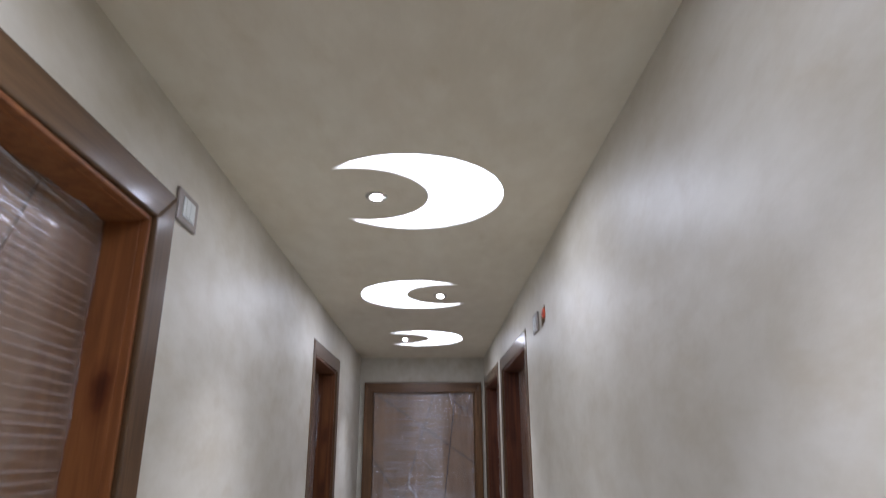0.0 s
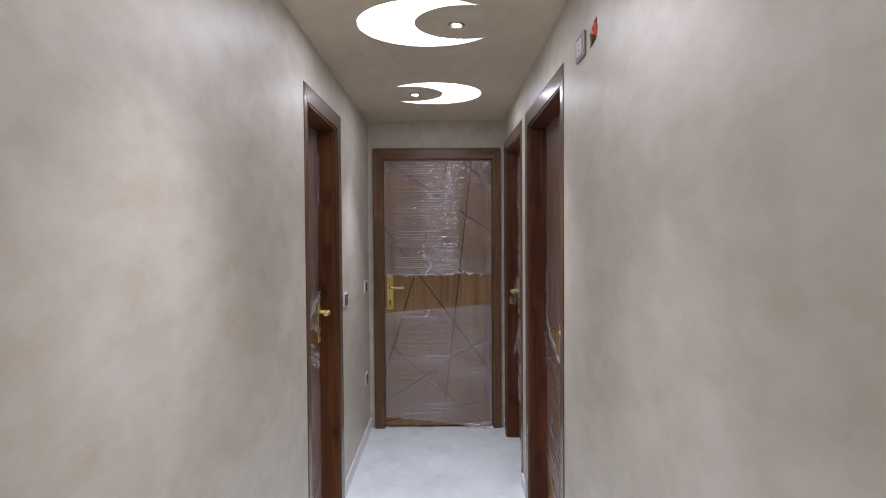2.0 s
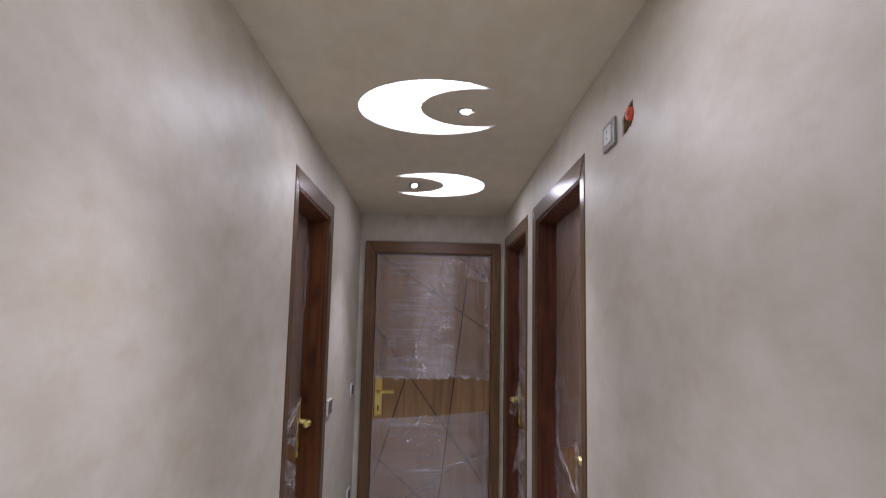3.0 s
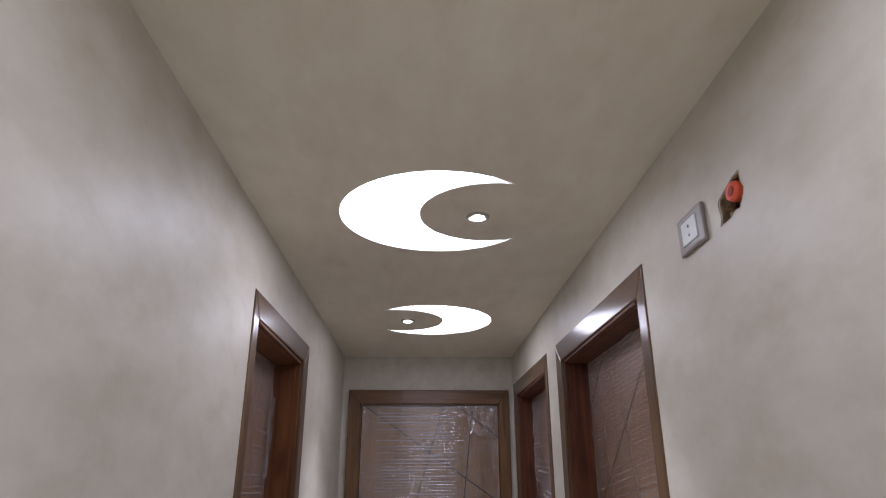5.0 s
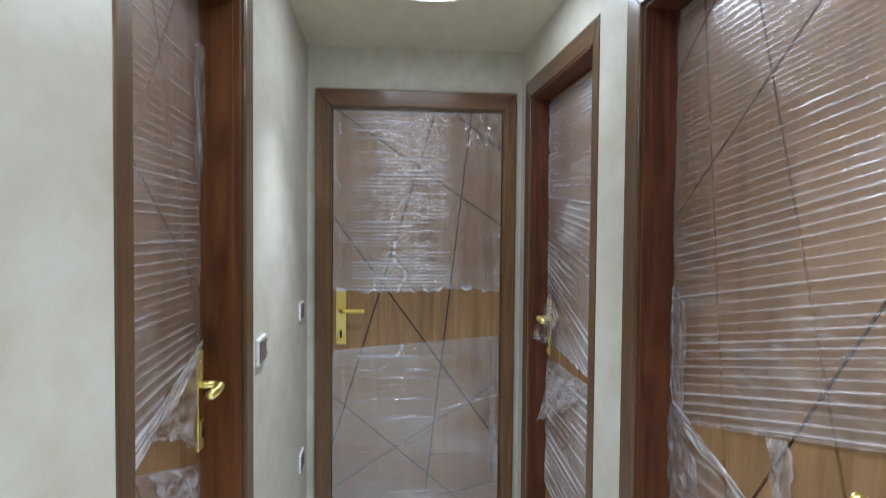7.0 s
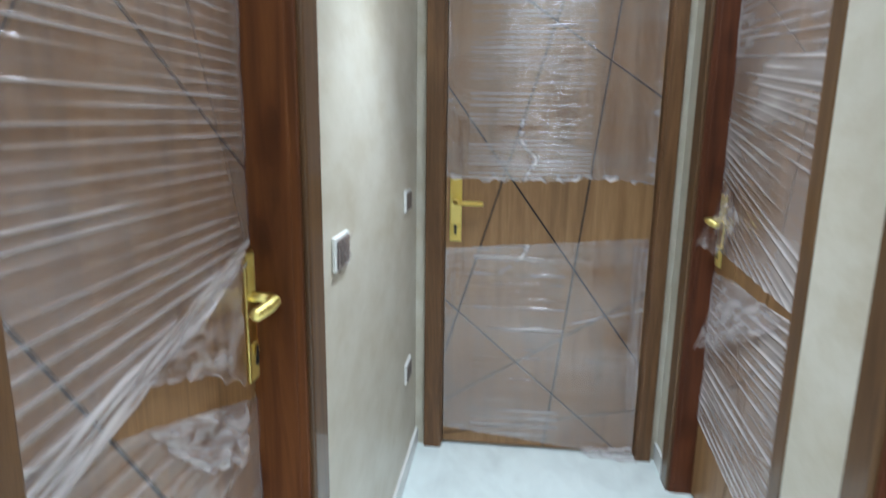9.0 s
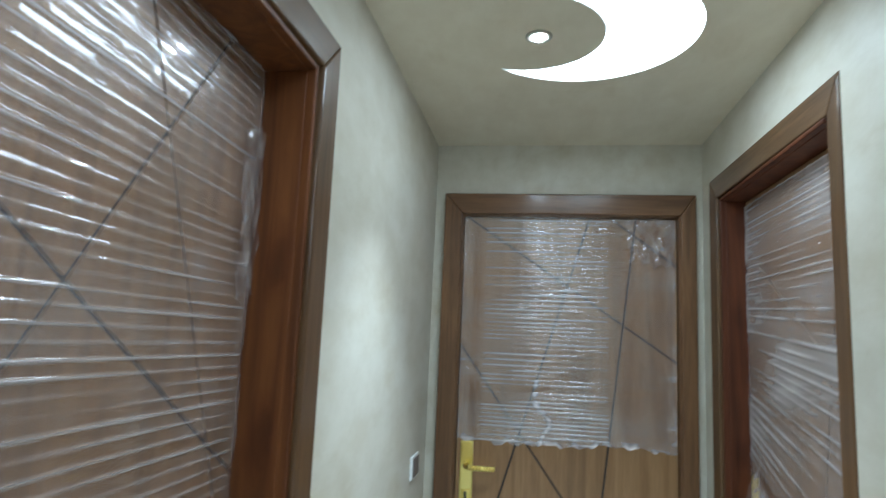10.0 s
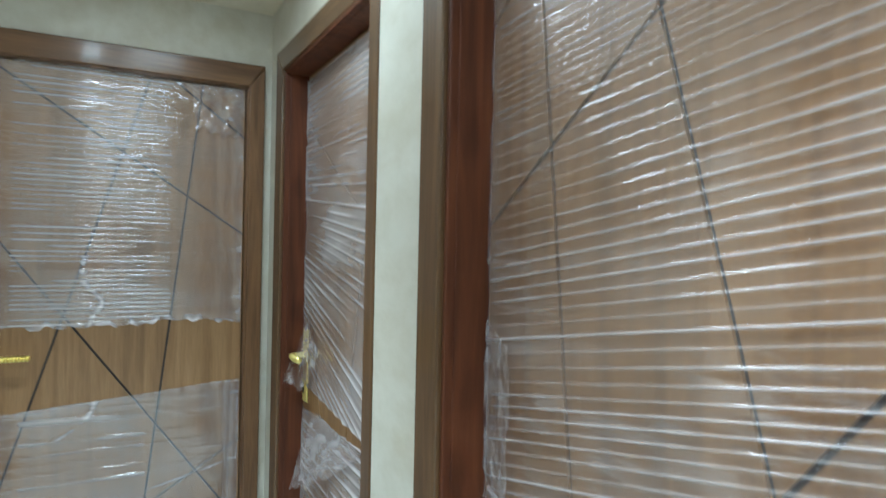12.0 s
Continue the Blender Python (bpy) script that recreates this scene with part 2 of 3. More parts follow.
def box(bm, a, b, bevel=0.0):
    """A box between two corners."""
    lo, hi = [min(p) for p in zip(a, b)], [max(p) for p in zip(a, b)]
    r = bmesh.ops.create_cube(bm, size=1)
    for v in r["verts"]:
        v.co = [(l + h) / 2 + c * (h - l) for l, h, c in zip(lo, hi, v.co)]
    if bevel:
        e = list({e for v in r["verts"] for e in v.link_edges})
        bmesh.ops.bevel(bm, geom=e, offset=bevel, segments=2, affect="EDGES", profile=0.6)
    return bm


def boxed(a, b, bevel=0.0):
    return box(bmesh.new(), a, b, bevel)


def turned(profile, centre, axis, steps=20):
    """A turned body: (radius, height) pairs along axis from centre."""
    bm = bmesh.new()
    rot = Vector((0, 0, 1)).rotation_difference(Vector(axis)).to_matrix()
    rings = []
    for r, h in profile:
        rings.append([bm.verts.new(Vector(centre) + rot @ Vector((r * math.cos(k * math.tau / steps), r * math.sin(k * math.tau / steps), h))) for k in range(steps)])
    for p, q in zip(rings, rings[1:]):
        for k in range(steps):
            bm.faces.new((p[k], p[(k + 1) % steps], q[(k + 1) % steps], q[k]))
    bm.faces.new(rings[0])
    bm.faces.new(rings[-1])
    return bm


def holed(bm, loops, place):
    """A flat face with holes: the first loop is the outside; place() puts (a, b) in the world. Returns the loops' vertices."""
    made = []
    for loop in loops:
        vs = [bm.verts.new(place(a, b, 0)) for a, b in loop]
        made.append(vs)
        for k in range(len(vs)):
            bm.edges.new((vs[k], vs[(k + 1) % len(vs)]))
    bmesh.ops.triangle_fill(bm, use_beauty=True, edges=bm.edges[:])
    return made


def value_noise(a, b, seed):
    """Smooth noise from 0 to 1 over arrays of places."""
    table = np.random.RandomState(seed).rand(64, 64)
    ia, ib = np.floor(a).astype(int), np.floor(b).astype(int)
    fa, fb = a - ia, b - ib
    fa, fb = fa * fa * (3 - 2 * fa), fb * fb * (3 - 2 * fb)
    at = lambda p, q: table[p % 64, q % 64]
    return (at(ia, ib) * (1 - fa) + at(ia + 1, ib) * fa) * (1 - fb) + (at(ia, ib + 1) * (1 - fa) + at(ia + 1, ib + 1) * fa) * fb


# ---- corridor shell ----
def crescent(cx, cy, side, turn=0.0):
    """Outline of a crescent cut-out whose tips point to -x (side 1) or +x (side -1), turned by some degrees."""
    R, r, a = 0.284, 0.199, 0.146
    x = (a * a + R * R - r * r) / (2 * a)
    t1 = math.acos(x / R)
    t2 = math.acos((x - a) / r)
    pts = [(R * math.cos(t), R * math.sin(t)) for t in np.linspace(t1, math.tau - t1, 56)]
    pts += [(a + r * math.cos(t), r * math.sin(t)) for t in np.linspace(math.tau - t2, t2, 40)][1:-1]
    c, s = math.cos(radians(turn)), math.sin(radians(turn))
    return [(cx - side * (c * p - s * q), cy + s * p + c * q) for p, q in pts]


# the row of lights goes on at the same spacing towards the start of the corridor
CRESCENTS = [(-0.014, -0.37, 1, -0.117, 0), (-0.016, 0.88, -1, 0.094, 0), (-0.014, 2.132, 1, -0.117, 0), (-0.016, 3.393, -1, 0.094, -7), (-0.020, 4.628, 1, -0.130, -1)]

bm = bmesh.new()
box(bm, (XL - THICK, YB - THICK, FLOOR - 0.12), (XR + THICK, YE + THICK, FLOOR))
solid("floor", bm, FLOOR_MAT, "pale white marble floor under building dust", "floor")

bm = bmesh.new()
outer = [(XL - THICK, YB - THICK), (XR + THICK, YB - THICK), (XR + THICK, YE + THICK), (XL - THICK, YE + THICK)]
loops = holed(bm, [outer] + [crescent(cx, cy, s, turn) for cx, cy, s, _, turn in CRESCENTS], lambda a, b, d: (a, b, CEIL))
for vs in loops:
    up = [bm.verts.new(v.co + Vector((0, 0, 0.05))) for v in vs]
    for k in range(len(vs)):
        j = (k + 1) % len(vs)
        bm.faces.new((vs[k], vs[j], up[j], up[k]))
box(bm, (XL - THICK, YB - THICK, CEIL + 0.05), (XR + THICK, YE + THICK, CEIL + 0.2))
solid("ceiling", bm, CEILING, "beige painted gypsum ceiling with crescent cut-outs", "ceiling")


def wall_along_y(name, x, out, openings, hole=None):
    """A long wall whose face lies at x; out is -1 or 1, the way of its thickness."""
    bm = bmesh.new()
    y = YB
    for y0, y1 in openings + [(YE + THICK, None)]:
        if hole and y < hole[0][0] < y0:
            loops = holed(bm, [[(y, FLOOR), (y0, FLOOR), (y0, CEIL), (y, CEIL)], hole], lambda a, b, d: (x, a, b))
            inner = [bm.verts.new(v.co + Vector((out * 0.05, 0, 0))) for v in loops[1]]
            for k in range(len(inner)):
                j = (k + 1) % len(inner)
                bm.faces.new((loops[1][k], loops[1][j], inner[j], inner[k]))
            box(bm, (x + out * 0.05, y, FLOOR), (x + out * THICK, y0, CEIL))
        else:
            box(bm, (x, y, FLOOR), (x + out * THICK, y0, CEIL))
        if y1 is not None:
            box(bm, (x, y0, DOOR_TOP - 0.035), (x + out * THICK, y1, CEIL))
            y = y1
    return solid(name, bm, WALL, "pearly beige wall with soft trowelled paint strokes", "wall")


def ragged(corners, seed):
    """A broken outline: each side between the corners in four uneven steps."""
    rnd = random.Random(seed)
    pts = []
    for (a, b), (c, d) in zip(corners, corners[1:] + corners[:1]):
        for k in range(4):
            w = 0.0035 if k else 0.0
            pts.append((a + (c - a) * k / 4 + rnd.uniform(-w, w), b + (d - b) * k / 4 + rnd.uniform(-w, w)))
    return pts


# outer edges of the door casings
A0, A1, B0, B1, D0, D1, E0, E1, C0, C1 = 0.733, 1.668, 3.444, 4.250, 4.452, 5.385, 3.207, 4.200, -0.488, 0.454
EDGE = 0.035
HOLE = ragged([(2.708, 2.116), (2.704, 2.074), (2.724, 2.054), (2.792, 2.050), (2.786, 2.096)], 5)
wall_along_y("wall_left", XL, -1, [(A0 + EDGE, A1 - EDGE), (B0 + EDGE, B1 - EDGE)])
wall_along_y("wall_right", XR, 1, [(E0 + EDGE, E1 - EDGE), (D0 + EDGE, D1 - EDGE)], HOLE)
bm = bmesh.new()
box(bm, (XL, YE, FLOOR), (C0 + EDGE, YE + THICK, CEIL))
box(bm, (C1 - EDGE, YE, FLOOR), (XR, YE + THICK, CEIL))
box(bm, (C0 + EDGE, YE, DOOR_TOP - 0.035), (C1 - EDGE, YE + THICK, CEIL))
solid("wall_end", bm, WALL, "short beige wall closing the corridor above the door", "wall")
solid("wall_back", boxed((XL - THICK, YB - THICK, FLOOR), (XR + THICK, YB, CEIL)), WALL, "plain beige wall closing the corridor", "wall")


def skirting(a, b):
    bm = boxed(a, b, 0.003)
    solid("baseboard", bm, MARBLE, "low white marble skirting strip along the wall", "baseboard")


for y0, y1 in ((YB, A0), (A1, B0), (B1, YE)):
    skirting((XL, y0, FLOOR), (XL + 0.012, y1, FLOOR + 0.075))
for y0, y1 in ((YB, E0), (E1, D0), (D1, YE)):
    skirting((XR - 0.012, y0, FLOOR), (XR, y1, FLOOR + 0.075))


# ---- doors ----
def split(outline, lines, gap):
    """The pieces of a rectangle (u0, u1, z0, z1) cut by straight grooves, each drawn in from its groove by gap."""
    u0, u1, z0, z1 = outline
    pieces = [[Vector((u0, z0)), Vector((u1, z0)), Vector((u1, z1)), Vector((u0, z1))]]
    for p, q in lines:
        p, q = Vector(p), Vector(q)
        d = (q - p).normalized()
        n = Vector((-d.y, d.x))
        done = []
        for poly in pieces:
            for sign in (1, -1):
                keep = []
                for k, a in enumerate(poly):
                    b = poly[(k + 1) % len(poly)]
                    da, db = sign * n.dot(a - p) - gap, sign * n.dot(b - p) - gap
                    if da >= 0:
                        keep.append(a)
                    if (da >= 0) != (db >= 0):
                        keep.append(a + (b - a) * (da / (da - db)))
                if len(keep) > 2:
                    done.append(keep)
        pieces = done
    return pieces


def lever(P, u, n, z, way, parent):
    """A brass lever with a rope-like grip; way is the direction of the grip along u."""
    bm = bmesh.new()
    steps, rings = 16, []
    path = [(0, 0.0), (0, 0.026), (0.003, 0.040), (0.012, 0.048)] + [(0.012 + 0.1 * k / 90, 0.049 + 0.004 * math.sin(k / 90 * math.pi)) for k in range(1, 91)]
    for k, (du, dn) in enumerate(path):
        ring = []
        for s in range(steps):
            a = s * math.tau / steps
            r = 0.0095
            if k >= 4:
                # a thick twisted grip that swells in the middle and closes at the tip
                r = 0.0058 + 0.0010 * math.sin((k - 4) / 90 * math.pi) + 0.0048 * abs(math.sin((k - 4) * 0.30 + a / 2))
                r *= min(1, 0.25 + (len(path) - 1 - k) * 0.25)
            c, w = r * math.cos(a), r * math.sin(a)
            ring.append(bm.verts.new(P(u + way * (du + (c if k < 2 else 0)), n + dn + (0 if k < 2 else -c), z + w)))
        rings.append(ring)
    for p, q in zip(rings, rings[1:]):
        for s in range(steps):
            bm.faces.new((p[s], p[(s + 1) % steps], q[(s + 1) % steps], q[s]))
    bm.faces.new(rings[-1])
    return part("lever", bm, BRASS, parent, smooth=True)


def handle(P, u, n, way, thing, rise):
    """Lever handle on a long plate at u on a leaf whose face is at depth n."""
    z0, z1 = 0.927 + rise, 1.175 + rise
    b = bmesh.new()
    box(b, P(u - 0.024, n, z0), P(u + 0.024, n + 0.007, z1), 0.003)
    h = part("door_handle", b, BRASS, thing, "gold lever handle on a long plate")
    for a, c in ((z0 + 0.004, z0 + 0.075), (z1 - 0.085, z1 - 0.004)):
        b = bmesh.new()
        cols = 7
        rows = round((c - a) / (0.040 / cols))
        for i in range(cols):
            for k in range(rows):
                du, dz = 0.040 / cols, (c - a) / rows
                u_, z_ = u - 0.020 + i * du, a + k * dz
                low = [b.verts.new(P(x, n + 0.0072, y)) for x, y in ((u_ + du / 2, z_), (u_ + du, z_ + dz / 2), (u_ + du / 2, z_ + dz), (u_, z_ + dz / 2))]
                tip = b.verts.new(P(u_ + du / 2, n + 0.0098, z_ + dz / 2))
                for m in range(4):
                    b.faces.new((low[m], low[(m + 1) % 4], tip))
        part("cut_field", b, BRASS_CUT, h)
    lever(P, u, n + 0.006, 1.088 + rise, way, h)
    e = Vector(P(0, 1, 0)) - Vector(P(0, 0, 0))
    part("keyhole_rose", turned([(0.012, 0), (0.012, 0.003), (0.009, 0.004)], P(u, n + 0.007, 0.985 + rise), e), BRASS, h)
    b = boxed(P(u - 0.005, n + 0.009, 0.957 + rise), P(u + 0.005, n + 0.0118, 0.994 + rise), 0.001)
    part("keyhole", b, BLACK, h)
    return h


def door(name, P, u0, u1, proud, deep, jamb, lines, knob, way, label, widths=(0.058, 0.080, 0.076), wood=None, rise=0.0, top=DOOR_TOP):
    """Casing, lining and grooved leaf of a closed door; proud: how far the casing stands out at either side. P puts (along, out of the wall, up) in the world."""
    at = Vector(P((u0 + u1) / 2, 0, FLOOR))
    thing = root(name, at, label, "door", "structure")
    wa, wb, wt = widths
    pa, pb = proud
    bead = 0.011 if deep > 0.03 else 0.003
    out = lambda u: pa + (pb - pa) * (u - u0) / (u1 - u0)
    wood, wood_h = wood or (LACQUER, LACQUER_H)
    # casing with mitred corners: outer and inner outline at each corner
    for nm, quad, mat in (
        ("casing", [(u0, FLOOR), (u0 + wa, FLOOR), (u0 + wa, top - wt), (u0, top)], wood),
        ("casing", [(u1, FLOOR), (u1 - wb, FLOOR), (u1 - wb, top - wt), (u1, top)], wood),
        ("head_casing", [(u0, top), (u0 + wa, top - wt), (u1 - wb, top - wt), (u1, top)], wood_h),
    ):
        b = bmesh.new()
        lo = [b.verts.new(P(u, 0.0, z)) for u, z in quad]
        hi = [b.verts.new(P(u, out(u), z)) for u, z in quad]
        b.faces.new(lo)
        f = b.faces.new(hi)
        for k in range(4):
            b.faces.new((lo[k], lo[(k + 1) % 4], hi[(k + 1) % 4], hi[k]))
        bmesh.ops.bevel(b, geom=[e for e in f.edges], offset=0.005, segments=3, affect="EDGES", profile=0.5)
        part(nm, b, mat, thing)
    # stepped bead between casing and lining
    i0, i1, it = u0 + wa, u1 - wb, top - wt
    for a, c, nm, mat in (((i0, FLOOR), (i0 + bead, it), "bead", jamb), ((i1 - bead, FLOOR), (i1, it), "bead", jamb), ((i0 + bead, it - bead), (i1 - bead, it), "head_bead", jamb)):
        b = boxed(P(a[0], -0.03, a[1]), P(c[0], (pa if c[0] < (u0 + u1) / 2 else pb) - 0.012, c[1]), 0.004)
        part(nm, b, mat, thing)
    # lining
    j = bead + 0.002
    for a, c, nm in (((u0 + 0.036, FLOOR), (i0 + j, it - j), "jamb"), ((i1 - j, FLOOR), (u1 - 0.036, it - j), "jamb"), ((u0 + 0.036, it - j), (u1 - 0.036, top - 0.036), "head_jamb")):
        part(nm, boxed(P(a[0], -THICK + 0.01, a[1]), P(c[0], -0.012 if deep > 0.03 else -0.002, c[1]), 0.003), jamb, thing)
    # leaf: a core with raised veneer fields between the grooves
    l0, l1, lt, lb = i0 + j + 0.003, i1 - j - 0.003, it - j - 0.003, FLOOR + 0.012
    leaf = part("leaf", boxed(P(l0, -deep - 0.045, lb), P(l1, -deep - 0.005, lt)), GROOVE, thing, "grooved oak veneer door leaf")
    for poly in split((l0, l1, lb, lt), lines, 0.0040):
        b = bmesh.new()
        lo = [b.verts.new(P(q.x, -deep - 0.006, q.y)) for q in poly]
        hi = [b.verts.new(P(q.x, -deep, q.y)) for q in poly]
        b.faces.new(hi)
        for k in range(len(poly)):
            b.faces.new((lo[k], lo[(k + 1) % len(poly)], hi[(k + 1) % len(poly)], hi[k]))
        part("veneer_field", b, VENEER, leaf)
    handle(P, knob, -deep, way, thing, rise)
    return thing


def on_left(u, n, z):
    return (XL + n, u, z)


def on_right(u, n, z):
    return (XR - n, u, z)


def on_end(u, n, z):
    return (u, YE - n, z)


END_LINES = [((-0.394, 2.03), (0.394, 1.495)), ((0.074, 2.042), (-0.413, 0.437)), ((0.245, 2.047), (0.033, 0.192)), ((-0.42, 1.546), (0.385, 0.443)), ((0.161, 2.026), (0.407, 1.841)), ((-0.412, 0.231), (0.387, 0.737)), ((-0.413, 0.682), (0.23, 0.13)), ((-0.144, 0.134), (0.394, 0.242))]
E_LINES = [((3.791, 2.018), (3.552, 1.212)), ((3.934, 1.636), (3.863, 1.05)), ((3.59, 1.868), (4.11, 1.505)), ((3.44, 1.362), (3.698, 1.008)), ((3.889, 2.029), (4.107, 1.865))]
B_LINES = [((3.63, 1.675), (4.15, 1.325)), ((3.945, 1.905), (3.63, 1.458)), ((3.9, 1.80), (4.066, 1.385)), ((3.689, 1.096), (3.738, 1.024)), ((3.6, 0.35), (4.0, 0.75))]
D_LINES = [((5.247, 1.858), (4.714, 1.534)), ((4.62, 2.0), (4.9, 0.6)), ((4.6, 0.9), (5.2, 0.45)), ((4.75, 0.1), (5.2, 1.2))]
A_LINES = [((1.0, 1.7), (1.5, 1.25)), ((1.35, 2.0), (1.05, 1.2)), ((0.85, 0.3), (1.45, 0.8))]
door("door_1", on_left, A0, A1, (0.004, 0.017), 0.086, JAMB, A_LINES, 1.562, -1, "closed oak door wrapped in film, knotty stained pine frame", rise=0.035)
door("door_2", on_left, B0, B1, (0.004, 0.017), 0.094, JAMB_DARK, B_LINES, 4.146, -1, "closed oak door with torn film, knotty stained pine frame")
door("door_3", on_end, C0, C1, (0.030, 0.030), 0.013, CASING, END_LINES, -0.371, 1, "closed oak door with crossing grooves at the corridor's end", (0.070, 0.056, 0.080), (CASING, CASING_H))
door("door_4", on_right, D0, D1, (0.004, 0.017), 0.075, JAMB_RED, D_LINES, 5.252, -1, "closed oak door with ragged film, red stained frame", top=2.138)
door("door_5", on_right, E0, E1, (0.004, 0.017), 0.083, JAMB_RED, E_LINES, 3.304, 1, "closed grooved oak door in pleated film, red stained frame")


# ---- stretch film on the leaves ----
def film_sheet(name, P, u0, u1, low, high, depth, parent, seed, period, fan=(1.5, 0.0, 0.0), side=0.0, amp=0.0022, cols=70, rows=420, ruffle=0.004, band=None, veil=1.0, breaks=2.5, haze=0.0, coarse=None, crease=None, fringe=0.0):
    """A pleated sheet on a leaf. low and high give its lower and upper edge along u; fan (height, above, below) spreads
    the pleats away from u = side; band: where the pleats are stronger and the film milkier; coarse (height, ratio):
    wider pleats below that height; crease: u of a raised crease along z, whitened with painted glints.
    """
    u = np.linspace(u0, u1, cols + 1)[None, :].repeat(rows + 1, 0)
    s = np.linspace(0, 1, rows + 1)[:, None].repeat(cols + 1, 1)
    lo = np.array([low(x) for x in u[0]])[None, :] + ruffle * (value_noise(u[:1] * 45, u[:1] * 0 + 3.3, seed + 9) - 0.5)
    hi = np.array([high(x) for x in u[0]])[None, :] + ruffle * (value_noise(u[:1] * 45, u[:1] * 0 + 7.7, seed + 8) - 0.5)
    z = lo + (hi - lo) * s
    d = np.abs(u - side)
    phi = fan[0] + (z - fan[0]) / (1 + np.where(z > fan[0], fan[1], fan[2]) * d)
    # 1 inside the band, where pleats are stronger and the film milkier
    in_band = 1.0 if band is None else np.clip((u - band[0]) / 0.01, 0, 1) * np.clip((band[1] - u) / 0.01, 0, 1)
    warp = 0.3 * period * (value_noise(u * 1.5, phi * 12, seed) - 0.5) + 1.2 * period * (value_noise(u * 0.4, phi * 9, seed + 1) - 0.5)
    ph = (phi + warp) / period
    if coarse:
        ph = (phi + warp - coarse[0]) / np.where(phi + warp > coarse[0], period, period * coarse[1])
    cell = np.floor(ph)
    f = np.abs(ph - cell - 0.5) * 2
    strong = np.clip(value_noise(u * breaks + cell * 3.7, cell * 0.61, seed + 2) * 1.5 - 0.05 * (breaks - 2.5), 0.4 if breaks < 3 else 0.08, 1)
    strong = strong * (0.75 + 0.5 * value_noise(cell * 0.73 + u * 0.3, cell * 1.37, seed + 15))
    wide = 0.5 if coarse is None else np.where(phi + warp > coarse[0], 0.5, 0.36)
    ridge = np.clip(1 - f / wide, 0, 1) ** 1.1 * strong * (0.3 + 0.7 * in_band)
    waves = value_noise(u * 5, z * 70, seed + 3) * 0.35 + value_noise(u * 4, z * 16, seed + 4) * 0.65
    edge = np.clip(np.minimum(u - u0, u1 - u) / 0.04, 0, 1)
    edge = np.minimum(edge, np.clip(np.minimum(z - lo, hi - z) / 0.022, 0, 1))
    ridge = ridge * np.clip(np.minimum(u - u0, u1 - u) / 0.03, 0, 1)
    crumple = (1 - edge) * value_noise(u * 60, z * 22, seed + 5)
    if haze:
        tick = np.clip(value_noise(u * 16, z * 90, seed + 10) * value_noise(u * 5, z * 9, seed + 11) * 2.2 - 0.75, 0, 1)
        ridge = np.clip(ridge + 0.35 * tick, 0, 1)
    n = depth + 0.0018 + amp * (1.7 * ridge + 0.4 * waves) + 0.004 * crumple
    # whiteness of doubled film, plus highlights painted along the pleat ridges
    layers = haze * (0.2 + 1.6 * value_noise(u * 4, z * 11, seed + 7) ** 1.5) + veil * np.clip(0.75 * ridge + 0.45 * crumple + 0.3 * np.clip((value_noise(u * 3, z * 9, seed + 6) - 0.5) / 0.4, 0, 1) * value_noise(u * 9, z * 40, seed + 12) + (0.07 * in_band if band else 0), 0, 1)
    if fringe:
        tab = np.clip(value_noise(u * 42, u * 0 + 2.5, seed + 14) * 3.0 - 1.5, 0, 1) * np.exp(-(z - lo) / 0.012)
        n = n + 0.004 * tab
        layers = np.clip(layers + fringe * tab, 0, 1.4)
    if crease:
        off = u - np.array([[crease(q) for q in row] for row in z[:, :1]])
        # raised crease whitened in broken dashes: painted glints of the lamps' reflection
        crease_glint = np.exp(-(off / 0.008) ** 2) * np.clip(value_noise(z * 130, z * 0 + 0.5, seed + 13) * 2.2 - 0.5, 0, 1)
        n = n + 0.0035 * crease_glint
        layers = np.clip(layers + 1.2 * crease_glint, 0, 1.4)
    base = base_of(parent)
    verts = [Vector(P(a, b, c)) - base for a, b, c in zip(u.ravel(), n.ravel(), z.ravel())]
    k = np.arange((rows + 1) * (cols + 1)).reshape(rows + 1, cols + 1)
    faces = np.stack([k[:-1, :-1], k[:-1, 1:], k[1:, 1:], k[1:, :-1]], -1).reshape(-1, 4).tolist()
    if P is on_right:
        faces = [q[::-1] for q in faces]
    me = bpy.data.meshes.new(name)
    me.from_pydata(verts, [], faces)
    me.polygons.foreach_set("use_smooth", [True] * len(me.polygons))
    # layers: how white the film is, painted highlights included
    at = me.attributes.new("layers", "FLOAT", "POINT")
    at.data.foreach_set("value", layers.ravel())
    me.materials.append(FILM)
    ob = new(name, me)
    ob.parent = parent
    return ob


